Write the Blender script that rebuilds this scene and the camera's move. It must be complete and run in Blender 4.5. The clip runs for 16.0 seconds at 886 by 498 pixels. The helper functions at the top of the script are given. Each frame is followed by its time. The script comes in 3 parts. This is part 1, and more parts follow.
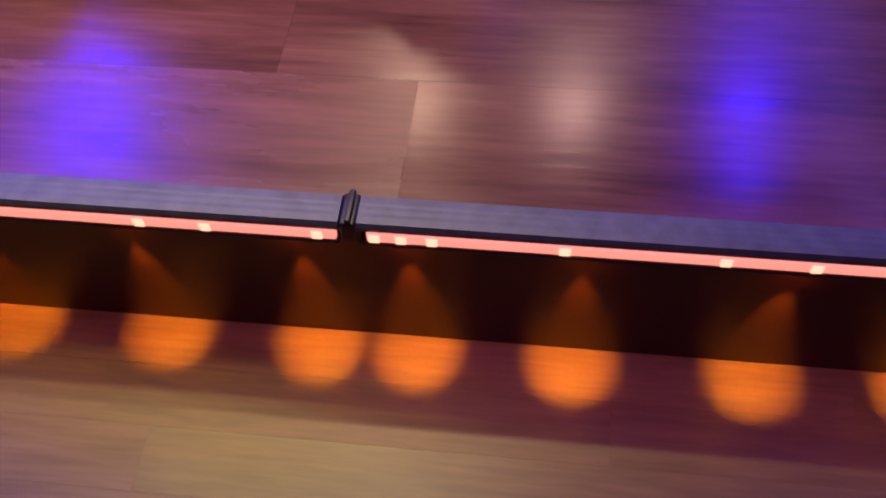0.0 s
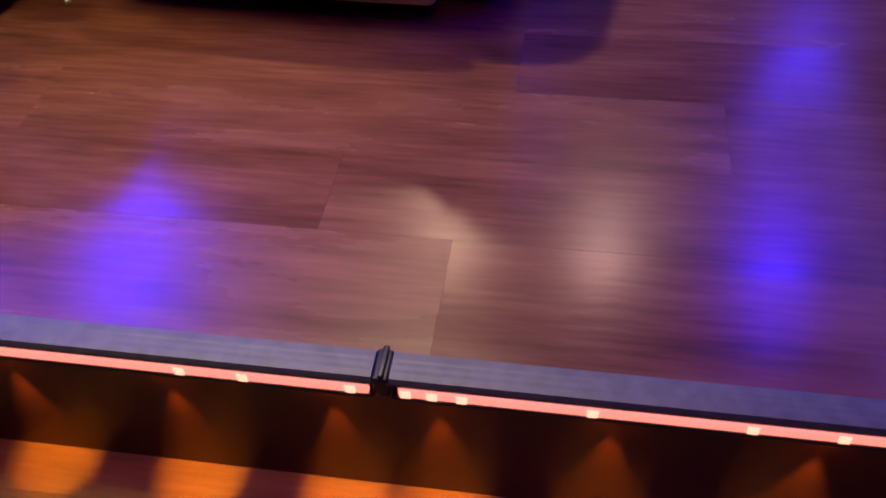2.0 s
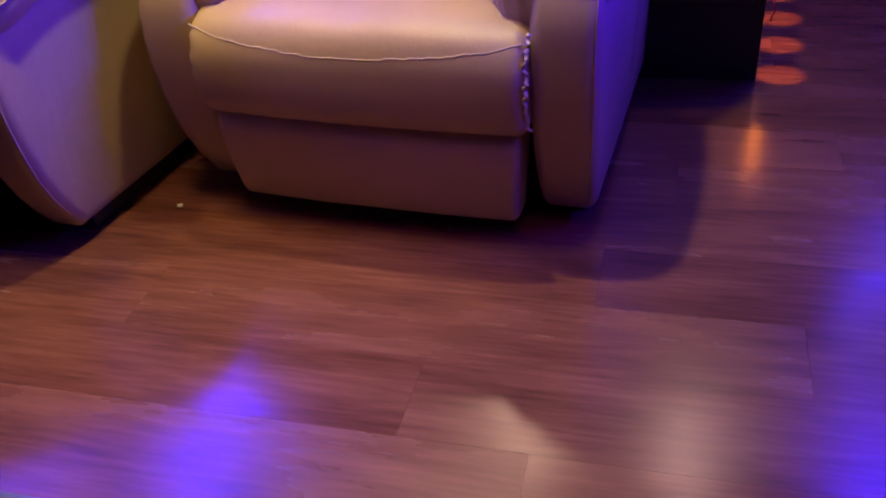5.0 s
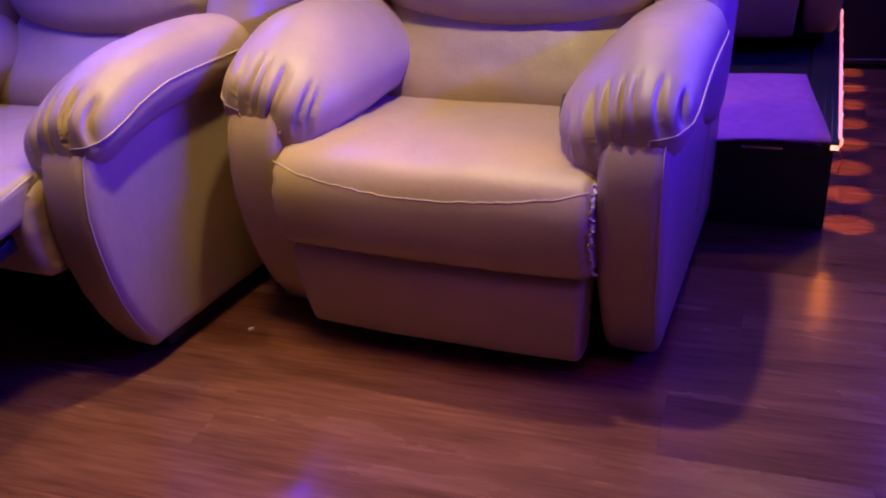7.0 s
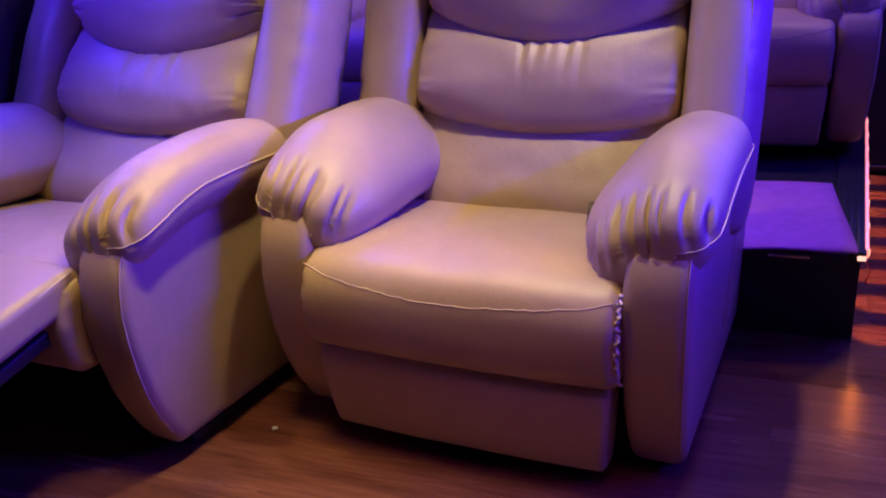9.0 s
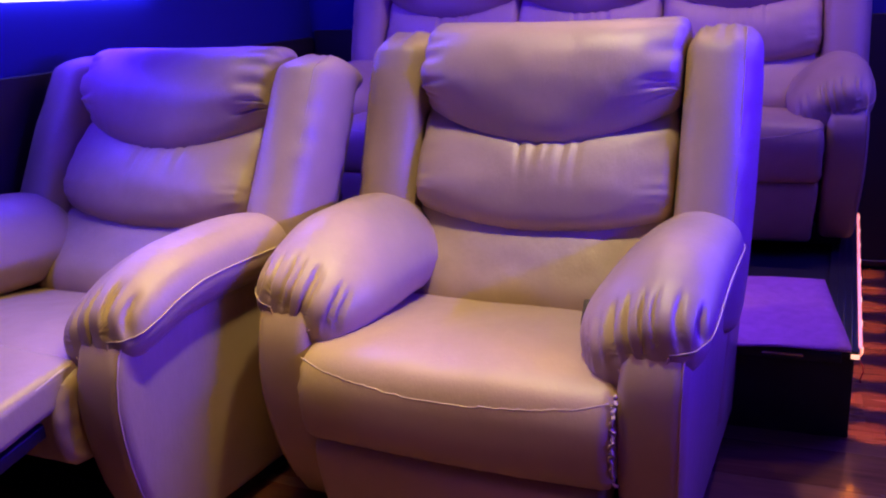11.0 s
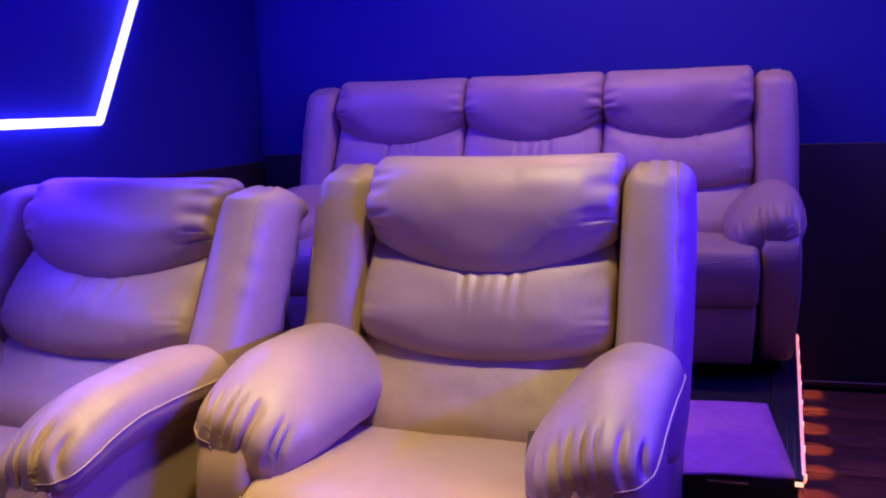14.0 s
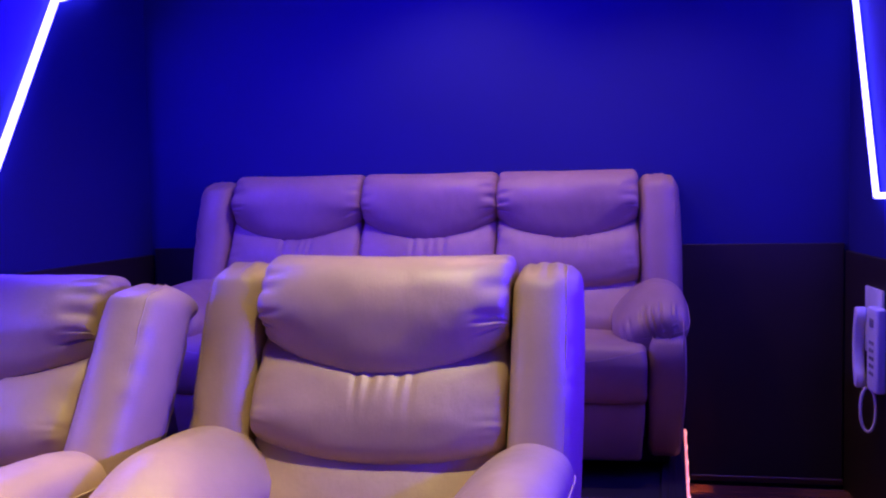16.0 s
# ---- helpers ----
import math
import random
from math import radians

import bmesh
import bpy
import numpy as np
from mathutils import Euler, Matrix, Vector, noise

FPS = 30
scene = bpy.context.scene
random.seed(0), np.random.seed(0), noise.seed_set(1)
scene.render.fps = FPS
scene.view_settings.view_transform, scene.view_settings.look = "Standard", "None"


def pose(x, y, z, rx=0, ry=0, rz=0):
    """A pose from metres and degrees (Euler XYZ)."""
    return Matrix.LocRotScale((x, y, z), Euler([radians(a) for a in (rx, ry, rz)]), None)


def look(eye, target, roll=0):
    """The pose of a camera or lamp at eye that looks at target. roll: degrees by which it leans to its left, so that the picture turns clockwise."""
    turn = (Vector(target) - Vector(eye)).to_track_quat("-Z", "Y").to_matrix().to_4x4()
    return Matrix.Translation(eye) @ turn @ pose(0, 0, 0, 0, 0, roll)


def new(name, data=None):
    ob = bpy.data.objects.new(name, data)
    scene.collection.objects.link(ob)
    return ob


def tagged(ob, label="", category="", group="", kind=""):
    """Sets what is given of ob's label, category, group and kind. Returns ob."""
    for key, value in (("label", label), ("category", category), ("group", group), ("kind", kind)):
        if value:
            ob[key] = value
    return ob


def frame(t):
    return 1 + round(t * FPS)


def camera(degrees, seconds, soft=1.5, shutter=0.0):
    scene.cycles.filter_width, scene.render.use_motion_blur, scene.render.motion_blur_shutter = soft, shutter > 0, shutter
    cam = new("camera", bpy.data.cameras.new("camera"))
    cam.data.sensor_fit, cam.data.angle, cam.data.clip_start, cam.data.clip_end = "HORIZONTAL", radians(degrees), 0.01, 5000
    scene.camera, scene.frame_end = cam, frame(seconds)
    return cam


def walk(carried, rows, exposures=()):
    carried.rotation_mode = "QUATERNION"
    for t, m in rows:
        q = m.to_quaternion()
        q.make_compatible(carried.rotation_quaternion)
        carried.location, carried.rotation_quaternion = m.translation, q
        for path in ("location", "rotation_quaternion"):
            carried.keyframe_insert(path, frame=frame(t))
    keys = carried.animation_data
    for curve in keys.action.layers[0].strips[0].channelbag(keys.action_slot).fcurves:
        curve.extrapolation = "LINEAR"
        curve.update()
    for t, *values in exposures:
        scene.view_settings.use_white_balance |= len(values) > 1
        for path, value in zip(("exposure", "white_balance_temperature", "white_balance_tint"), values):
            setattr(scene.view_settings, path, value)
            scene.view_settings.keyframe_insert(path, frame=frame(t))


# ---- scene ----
cam = camera(52.0, 16.0, soft=2.1)
PATH = [
    (0, (0.001, -0.006, 0.931), (-0.149, 1.131, -0.707), -3.4),
    (0.5, (0.002, -0.006, 0.945), (-0.17, 1.195, -0.645), -3.6),
    (1, (0.001, -0.005, 0.959), (-0.189, 1.259, -0.58), -3.5),
    (1.5, (0.0, -0.006, 0.972), (-0.211, 1.311, -0.519), -3.5),
    (2, (-0.002, -0.005, 0.983), (-0.23, 1.352, -0.469), -3.4),
    (2.5, (-0.003, -0.004, 0.993), (-0.247, 1.4, -0.41), -3.4),
    (3, (-0.001, -0.002, 1.003), (-0.26, 1.456, -0.342), -3.4),
    (5.5, (0.001, -0.014, 1.05), (-0.478, 1.607, -0.02), -4.7),
    (6, (0.0, -0.017, 1.062), (-0.526, 1.632, 0.059), -4.5),
    (6.5, (0.002, -0.022, 1.078), (-0.554, 1.647, 0.125), -4.2),
    (7, (0.003, -0.026, 1.089), (-0.574, 1.665, 0.191), -4.0),
    (7.5, (0.006, -0.029, 1.1), (-0.587, 1.681, 0.25), -4.0),
    (8, (0.008, -0.031, 1.11), (-0.6, 1.695, 0.303), -3.7),
    (8.5, (0.007, -0.035, 1.117), (-0.617, 1.707, 0.358), -3.3),
    (9, (0.004, -0.031, 1.126), (-0.641, 1.722, 0.41), -3.3),
    (11.5, (0.016, -0.047, 1.174), (-0.633, 1.775, 0.665), -2.4),
    (12, (0.019, -0.048, 1.182), (-0.62, 1.787, 0.708), -2.3),
    (12.5, (0.021, -0.045, 1.19), (-0.604, 1.805, 0.754), -2.2),
    (13, (0.025, -0.045, 1.194), (-0.581, 1.82, 0.802), -2.2),
    (13.5, (0.029, -0.041, 1.2), (-0.559, 1.838, 0.846), -2.1),
    (14, (0.032, -0.039, 1.209), (-0.526, 1.856, 0.899), -2.0),
    (14.5, (0.036, -0.038, 1.214), (-0.483, 1.875, 0.948), -1.8),
    (15, (0.038, -0.036, 1.216), (-0.432, 1.895, 0.996), -1.5),
    (15.5, (0.046, -0.035, 1.227), (-0.37, 1.913, 1.047), -1.1),
    (16, (0.049, -0.04, 1.233), (-0.294, 1.927, 1.115), -1.0),
]
walk(cam, [(t, look(eye, target, roll)) for t, eye, target, roll in PATH])

# ---------------------------------------------------------------- light
SCENE_EXPOSURE = 0.0
scene.view_settings.exposure = SCENE_EXPOSURE
world = bpy.data.worlds.new("room_dark")
scene.world = world
world.use_nodes = True
world.node_tree.nodes["Background"].inputs[0].default_value = (0.02, 0.02, 0.05, 1)
world.node_tree.nodes["Background"].inputs[1].default_value = 0.02

X_LEFT, X_RIGHT, Y_BACK, Y_FRONT, Z_CEIL, Z_LOW = -2.02, 1.05, 3.91, -2.6, 2.5, -0.30
WAINSCOT = 1.01


def spot(name, eye, target, watts, size, blend, colour, radius):
    d = bpy.data.lights.new(name, "SPOT")
    d.energy, d.spot_size, d.spot_blend, d.color, d.shadow_soft_size = watts, radians(size), blend, colour, radius
    o = new(name, d)
    o.matrix_world = look(eye, target)
    return o


WARM = (1.0, 0.78, 0.32)
ROSE = (1.0, 0.26, 0.90)
BLUE = (0.034, 0.004, 1.0)
ORANGE = (1.0, 0.29, 0.004)
# recessed ceiling downlights over the seats and the sofa
spot("ceiling_spot", (-0.46, 1.80, 2.47), (-0.52, 1.38, 0), 126, 76, 0.9, (1.0, 0.81, 0.37), 0.05)
spot("ceiling_spot", (-1.40, 1.60, 2.47), (-1.18, 1.16, 0), 80, 60, 0.9, (1.0, 0.76, 0.24), 0.05)
spot("ceiling_spot", (-0.54, 3.32, 2.47), (-0.54, 3.1, 0), 28, 130, 0.6, (1.0, 0.60, 0.40), 0.05)
spot("ceiling_spot", (0.28, 3.32, 2.47), (0.28, 2.8, 0), 22, 130, 0.6, (1.0, 0.58, 0.48), 0.05)
# unseen rose and warm spots added to brighten and tint the floor ahead
spot("ceiling_spot", (0.10, 0.45, 2.47), (0.02, 0.72, 0), 46, 68, 1.0, ROSE, 0.28)
spot("ceiling_spot", (-0.78, 1.12, 2.47), (-0.76, 1.24, 0), 124, 48, 1.0, (1.0, 0.67, 0.22), 0.2)
# unseen blue spot added under the ceiling to brighten the back wall
spot("wall_fill_spot", (-0.45, 2.55, 2.45), (-0.55, 3.91, 1.60), 110, 84, 1.0, BLUE, 0.08)


def strip_lamp(x, a, b, aim, watts, spread=180):
    """The light that a neon line on a side wall sends into the room."""
    d = bpy.data.lights.new("neon_lamp", "AREA")
    p, q = Vector((x, *a)), Vector((x, *b))
    d.shape, d.size, d.size_y, d.energy, d.color = "RECTANGLE", (q - p).length, 0.022, watts, BLUE
    d.spread = radians(spread)
    o = new("neon_lamp", d)
    along = (q - p).normalized()
    back = -Vector(aim)
    back = (back - along * back.dot(along)).normalized()
    m = Matrix((along, back.cross(along), back)).transposed().to_4x4()
    m.translation = (p + q) / 2
    o.matrix_world = m


NEON_L = [(1.0, 1.20), (2.69, 1.20), (3.18, 2.01), (3.5, 2.12), (2.3, 2.24)]
NEON_R = [(0.2, 1.205), (3.46, 1.205), (3.78, 2.02), (2.4, 2.12)]
XL, XR = X_LEFT + 0.042, X_RIGHT - 0.042
strip_lamp(XL, NEON_L[0], NEON_L[1], (1, 0, 0), 24)
strip_lamp(XL, (2.93, 1.60), NEON_L[2], (0.5, -0.8, -0.3), 6)
strip_lamp(XL, NEON_L[4], (3.2, 2.15), (0.6, -0.5, -0.7), 42)
strip_lamp(XR, (1.25, 1.205), (2.1, 1.205), (-1, 0, 0), 33, 105)
strip_lamp(XR, (2.95, 1.205), NEON_R[1], (-1, 0, 0), 4.5)
strip_lamp(XR, NEON_R[1], NEON_R[2], (-0.5, -0.8, -0.3), 3.5)
strip_lamp(XR, (2.6, 2.10), (3.2, 2.06), (-0.8, -0.3, -0.5), 17)

# ---------------------------------------------------------------- materials


def mat(name):
    m = bpy.data.materials.new(name)
    m.use_nodes = True
    return m, m.node_tree.nodes, m.node_tree.links, m.node_tree.nodes["Principled BSDF"]


def noise_tex(n, l, scale, detail=4.0, rough=0.55, coord="Object", stretch=None):
    tc = n.new("ShaderNodeTexCoord")
    t = n.new("ShaderNodeTexNoise")
    t.inputs["Scale"].default_value, t.inputs["Detail"].default_value, t.inputs["Roughness"].default_value = scale, detail, rough
    if stretch:
        mp = n.new("ShaderNodeMapping")
        mp.inputs["Scale"].default_value = stretch
        l.new(tc.outputs[coord], mp.inputs[0])
        l.new(mp.outputs[0], t.inputs[0])
    else:
        l.new(tc.outputs[coord], t.inputs[0])
    return t


def ramp(n, l, src, stops):
    r = n.new("ShaderNodeValToRGB")
    e = r.color_ramp.elements
    while len(e) < len(stops):
        e.new(0.5)
    for k, (p, c) in zip(e, stops):
        k.position, k.color = p, (*c, 1) if len(c) == 3 else c
    l.new(src, r.inputs[0])
    return r


def bump(n, l, src, strength, distance, after=None):
    b = n.new("ShaderNodeBump")
    b.inputs["Strength"].default_value, b.inputs["Distance"].default_value = strength, distance
    l.new(src, b.inputs["Height"])
    if after:
        l.new(after.outputs[0], b.inputs["Normal"])
    return b


def leather(name, a, b, rough=0.42):
    m, n, l, p = mat(name)
    big = noise_tex(n, l, 5.0, 5.0)
    r = ramp(n, l, big.outputs[0], [(0.3, a), (0.7, b)])
    l.new(r.outputs[0], p.inputs["Base Color"])
    vor = n.new("ShaderNodeTexVoronoi")
    vor.inputs["Scale"].default_value = 420.0
    tc = n.new("ShaderNodeTexCoord")
    l.new(tc.outputs["Object"], vor.inputs[0])
    crease = noise_tex(n, l, 22.0, 6.0, 0.65, stretch=(1, 1, 0.5))
    b1 = bump(n, l, crease.outputs[0], 0.35, 0.006)
    b2 = bump(n, l, vor.outputs[0], 0.12, 0.0006, b1)
    l.new(b2.outputs[0], p.inputs["Normal"])
    rr = n.new("ShaderNodeMapRange")
    rr.inputs[3].default_value, rr.inputs[4].default_value = rough - 0.08, rough + 0.12
    l.new(crease.outputs[0], rr.inputs[0])
    l.new(rr.outputs[0], p.inputs["Roughness"])
    return m


def wood(name, dark, mid, light, rough):
    m, n, l, p = mat(name)
    info = n.new("ShaderNodeObjectInfo")
    tc = n.new("ShaderNodeTexCoord")
    off = n.new("ShaderNodeVectorMath")
    off.operation = "ADD"
    comb = n.new("ShaderNodeCombineXYZ")
    mul = n.new("ShaderNodeMath")
    mul.operation = "MULTIPLY"
    mul.inputs[1].default_value = 37.0
    l.new(info.outputs["Random"], mul.inputs[0])
    for k in range(3):
        l.new(mul.outputs[0], comb.inputs[k])
    l.new(tc.outputs["Object"], off.inputs[0])
    l.new(comb.outputs[0], off.inputs[1])

    def tex(scale, stretch, detail):
        mp = n.new("ShaderNodeMapping")
        mp.inputs["Scale"].default_value = stretch
        l.new(off.outputs[0], mp.inputs[0])
        t = n.new("ShaderNodeTexNoise")
        t.inputs["Scale"].default_value, t.inputs["Detail"].default_value = scale, detail
        t.inputs["Distortion"].default_value = 0.2
        l.new(mp.outputs[0], t.inputs[0])
        return t

    g1, g2 = tex(5.0, (0.42, 2.6, 1.0), 8.0), tex(26.0, (0.30, 3.6, 1.0), 6.0)
    mix = n.new("ShaderNodeMath")
    mix.operation = "MULTIPLY_ADD"
    mix.inputs[1].default_value = 0.45
    l.new(g2.outputs[0], mix.inputs[0])
    sc = n.new("ShaderNodeMath")
    sc.operation = "MULTIPLY"
    sc.inputs[1].default_value = 0.55
    l.new(g1.outputs[0], sc.inputs[0])
    l.new(sc.outputs[0], mix.inputs[2])
    r = ramp(n, l, mix.outputs[0], [(0.33, dark), (0.5, mid), (0.68, light)])
    vary = n.new("ShaderNodeHueSaturation")
    mr = n.new("ShaderNodeMapRange")
    mr.inputs[3].default_value, mr.inputs[4].default_value = 0.93, 1.08
    l.new(info.outputs["Random"], mr.inputs[0])
    l.new(mr.outputs[0], vary.inputs["Value"])
    l.new(r.outputs[0], vary.inputs["Color"])
    l.new(vary.outputs[0], p.inputs["Base Color"])
    b = bump(n, l, g2.outputs[0], 0.12, 0.002)
    l.new(b.outputs[0], p.inputs["Normal"])
    rr = n.new("ShaderNodeMapRange")
    rr.inputs[3].default_value, rr.inputs[4].default_value = rough - 0.07, rough + 0.1
    l.new(g1.outputs[0], rr.inputs[0])
    wear = n.new("ShaderNodeMath")
    wear.operation = "MULTIPLY_ADD"
    wear.inputs[1].default_value = 0.09
    l.new(info.outputs["Random"], wear.inputs[0])
    l.new(rr.outputs[0], wear.inputs[2])
    l.new(wear.outputs[0], p.inputs["Roughness"])
    p.inputs["IOR"].default_value = 1.58
    return m


def plain(name, a, b, rough, scale=8.0, metal=0.0, bumps=0.1, fine=150.0):
    m, n, l, p = mat(name)
    t = noise_tex(n, l, scale)
    r = ramp(n, l, t.outputs[0], [(0.3, a), (0.7, b)])
    l.new(r.outputs[0], p.inputs["Base Color"])
    f = noise_tex(n, l, fine, 3.0)
    bb = bump(n, l, f.outputs[0], bumps, 0.002)
    l.new(bb.outputs[0], p.inputs["Normal"])
    rr = n.new("ShaderNodeMapRange")
    rr.inputs[3].default_value, rr.inputs[4].default_value = max(rough - 0.08, 0.02), rough + 0.08
    l.new(t.outputs[0], rr.inputs[0])
    l.new(rr.outputs[0], p.inputs["Roughness"])
    p.inputs["Metallic"].default_value = metal
    return m


def glow(name, colour, strength):
    m, n, l, p = mat(name)
    p.inputs["Base Color"].default_value = (0.6, 0.6, 0.6, 1)
    p.inputs["Emission Color"].default_value = (*colour, 1)
    p.inputs["Emission Strength"].default_value = strength
    return m


LEATHER = leather("beige_leather", (0.40, 0.276, 0.180), (0.475, 0.328, 0.215))
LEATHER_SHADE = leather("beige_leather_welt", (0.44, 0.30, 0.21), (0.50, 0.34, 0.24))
PIPING = leather("pale_piping", (0.62, 0.46, 0.35), (0.68, 0.50, 0.40), 0.5)
WELT = leather("beige_leather_cord", (0.52, 0.39, 0.29), (0.58, 0.44, 0.33), 0.5)
PLANK = wood("brown_vinyl_plank", (0.085, 0.030, 0.024), (0.15, 0.054, 0.042), (0.22, 0.085, 0.066), 0.19)
PLANK_SHEEN = wood("polished_vinyl_plank", (0.085, 0.030, 0.024), (0.15, 0.054, 0.042), (0.22, 0.085, 0.066), 0.12)
# paler than PLANK: the stronger light below the step is put into the colour
PLANK_LOW = wood("lit_tan_vinyl_plank", (0.15, 0.085, 0.052), (0.21, 0.125, 0.08), (0.28, 0.17, 0.11), 0.36)
WALL_BLUE = plain("blue_wall_paint", (0.004, 0.004, 0.14), (0.006, 0.006, 0.165), 0.75, 3.0, 0, 0.15, 220)
DARK_PANEL = plain("dark_panel", (0.018, 0.011, 0.012), (0.024, 0.015, 0.016), 0.5, 5.0)
BLACK = plain("black_paint", (0.012, 0.012, 0.015), (0.02, 0.02, 0.024), 0.45, 12.0)
CEILING = plain("black_ceiling_paint", (0.012, 0.012, 0.03), (0.02, 0.02, 0.04), 0.8)
ALU = plain("brushed_aluminium", (0.10, 0.11, 0.15), (0.15, 0.16, 0.21), 0.55, 40.0, 0.5)
RISER = plain("dark_brown_riser", (0.050, 0.015, 0.011), (0.070, 0.022, 0.016), 0.42, 14.0)
# purple light on the grey mat is put into its base colour
CARPET = plain("purple_lit_carpet", (0.56, 0.17, 0.44), (0.68, 0.22, 0.54), 0.95, 30.0, 0, 0.8, 500)
WHITE_PLASTIC = plain("white_plastic", (0.72, 0.72, 0.74), (0.78, 0.78, 0.80), 0.4, 10)
KEY_GREY = plain("grey_plastic", (0.22, 0.22, 0.24), (0.28, 0.28, 0.30), 0.45)
PHONE_BLACK = plain("black_gloss_plastic", (0.012, 0.012, 0.014), (0.02, 0.02, 0.022), 0.25)
NEON = glow("blue_neon_light", (0.10, 0.09, 1.0), 16.0)
LED_PINK = glow("amber_led_light", (1.0, 0.27, 0.20), 1.25)
LED_HOT = glow("amber_led_bulb", (1.0, 0.46, 0.30), 1.7)
LED_SPOT = glow("amber_spot_light", (1.0, 0.22, 0.006), 90.0)
STEEL = plain("chrome_steel", (0.5, 0.5, 0.5), (0.6, 0.6, 0.6), 0.25, 20, 1.0)

# ---------------------------------------------------------------- mesh tools


def mesh_of(name, bm, material, smooth=True):
    me = bpy.data.meshes.new(name)
    bm.normal_update()
    bm.to_mesh(me)
    bm.free()
    me.materials.append(material)
    if smooth:
        me.polygons.foreach_set("use_smooth", [True] * len(me.polygons))
    return me


def part(name, bm, material, parent, label="", smooth=True):
    o = new(name, mesh_of(name, bm, material, smooth))
    o.parent = parent
    if label:
        tagged(o, label=label)
    return o


def thing(name, m, label, category, group="", kind=""):
    o = new(name)
    o.matrix_world = m
    o.empty_display_size = 0.1
    return tagged(o, label, category, group, kind)


def box_bm(x0, x1, y0, y1, z0, z1, bevel=0.0, segs=2):
    bm = bmesh.new()
    bmesh.ops.create_cube(bm, size=1.0)
    for v in bm.verts:
        v.co = Vector(((x0 + x1) / 2 + v.co.x * (x1 - x0), (y0 + y1) / 2 + v.co.y * (y1 - y0), (z0 + z1) / 2 + v.co.z * (z1 - z0)))
    if bevel:
        bmesh.ops.bevel(bm, geom=list(bm.edges), offset=bevel, segments=segs, profile=0.6, affect="EDGES")
    return bm


def structure(name, bm, material, label, smooth=False):
    return tagged(new(name, mesh_of(name, bm, material, smooth)), label, name.split("_")[0], kind="structure")


def sgn_pow(a, e):
    return math.copysign(abs(a) ** e, a)


def cushion_point(v, u, half, ends, around):
    """A point of a rounded cushion whose poles lie on x; v from -1 to 1 along it, u round it."""
    a = v * math.pi / 2
    r = abs(math.cos(a)) ** ends
    return Vector((half[0] * sgn_pow(math.sin(a), ends), half[1] * r * sgn_pow(math.cos(u), around), half[2] * r * sgn_pow(math.sin(u), around)))


def even(curve, lo, hi, n):
    """n + 1 values from lo to hi that lie at even steps along the curve."""
    fine = np.linspace(lo, hi, 4001)
    pts = np.array([curve(a) for a in fine])
    run = np.r_[0, np.cumsum(np.linalg.norm(np.diff(pts, axis=0), axis=1))]
    return np.interp(np.linspace(0, run[-1], n + 1), run, fine)


def even_v(half, ends, n, lo=-1.0, hi=1.0):
    r = max(half[1], half[2])
    return even(lambda v: (half[0] * sgn_pow(math.sin(v * math.pi / 2), ends), r * abs(math.cos(v * math.pi / 2)) ** ends), lo, hi, n)


def even_u(half, around, n):
    return even(lambda u: (half[1] * sgn_pow(math.cos(u), around), half[2] * sgn_pow(math.sin(u), around)), 0, 2 * math.pi, n)[:-1]


def cushion_bm(half, ends, around, deform, nv=36, nu=56):
    bm = bmesh.new()
    rings = []
    us = even_u(half, around, nu)
    for v in even_v(half, ends, nv)[1:-1]:
        rings.append([bm.verts.new(deform(cushion_point(v, u, half, ends, around), v, u)) for u in us])
    for a, b in zip(rings, rings[1:]):
        for k in range(nu):
            bm.faces.new((a[k], a[(k + 1) % nu], b[(k + 1) % nu], b[k]))
    for ring, s in ((rings[0], -1), (rings[-1], 1)):
        c = bm.verts.new(deform(Vector((s * half[0], 0, 0)), s, 0))
        for k in range(nu):
            f = (ring[k], ring[(k + 1) % nu], c)
            bm.faces.new(f if s > 0 else f[::-1])
    bmesh.ops.recalc_face_normals(bm, faces=list(bm.faces))
    return bm


def tube_bm(points, radius, sides=8, closed=False):
    bm = bmesh.new()
    pts = [Vector(p) for p in points]
    rings = []
    n = len(pts)
    for i, p in enumerate(pts):
        a = pts[(i - 1) % n] if closed or i else p
        b = pts[(i + 1) % n] if closed or i < n - 1 else p
        d = (b - a).normalized()
        side = d.cross(Vector((0.13, 0.21, 0.97)))
        if side.length < 0.05:
            side = d.cross(Vector((1, 0, 0)))
        side.normalize()
        up = side.cross(d)
        rings.append([bm.verts.new(p + radius * (math.cos(2 * math.pi * k / sides) * side + math.sin(2 * math.pi * k / sides) * up)) for k in range(sides)])
    pairs = list(zip(rings, rings[1:])) + ([(rings[-1], rings[0])] if closed else [])
    for a, b in pairs:
        for k in range(sides):
            bm.faces.new((a[k], a[(k + 1) % sides], b[(k + 1) % sides], b[k]))
    if not closed:
        bm.faces.new(rings[0][::-1])
        bm.faces.new(rings[-1])
    bmesh.ops.recalc_face_normals(bm, faces=list(bm.faces))
    return bm


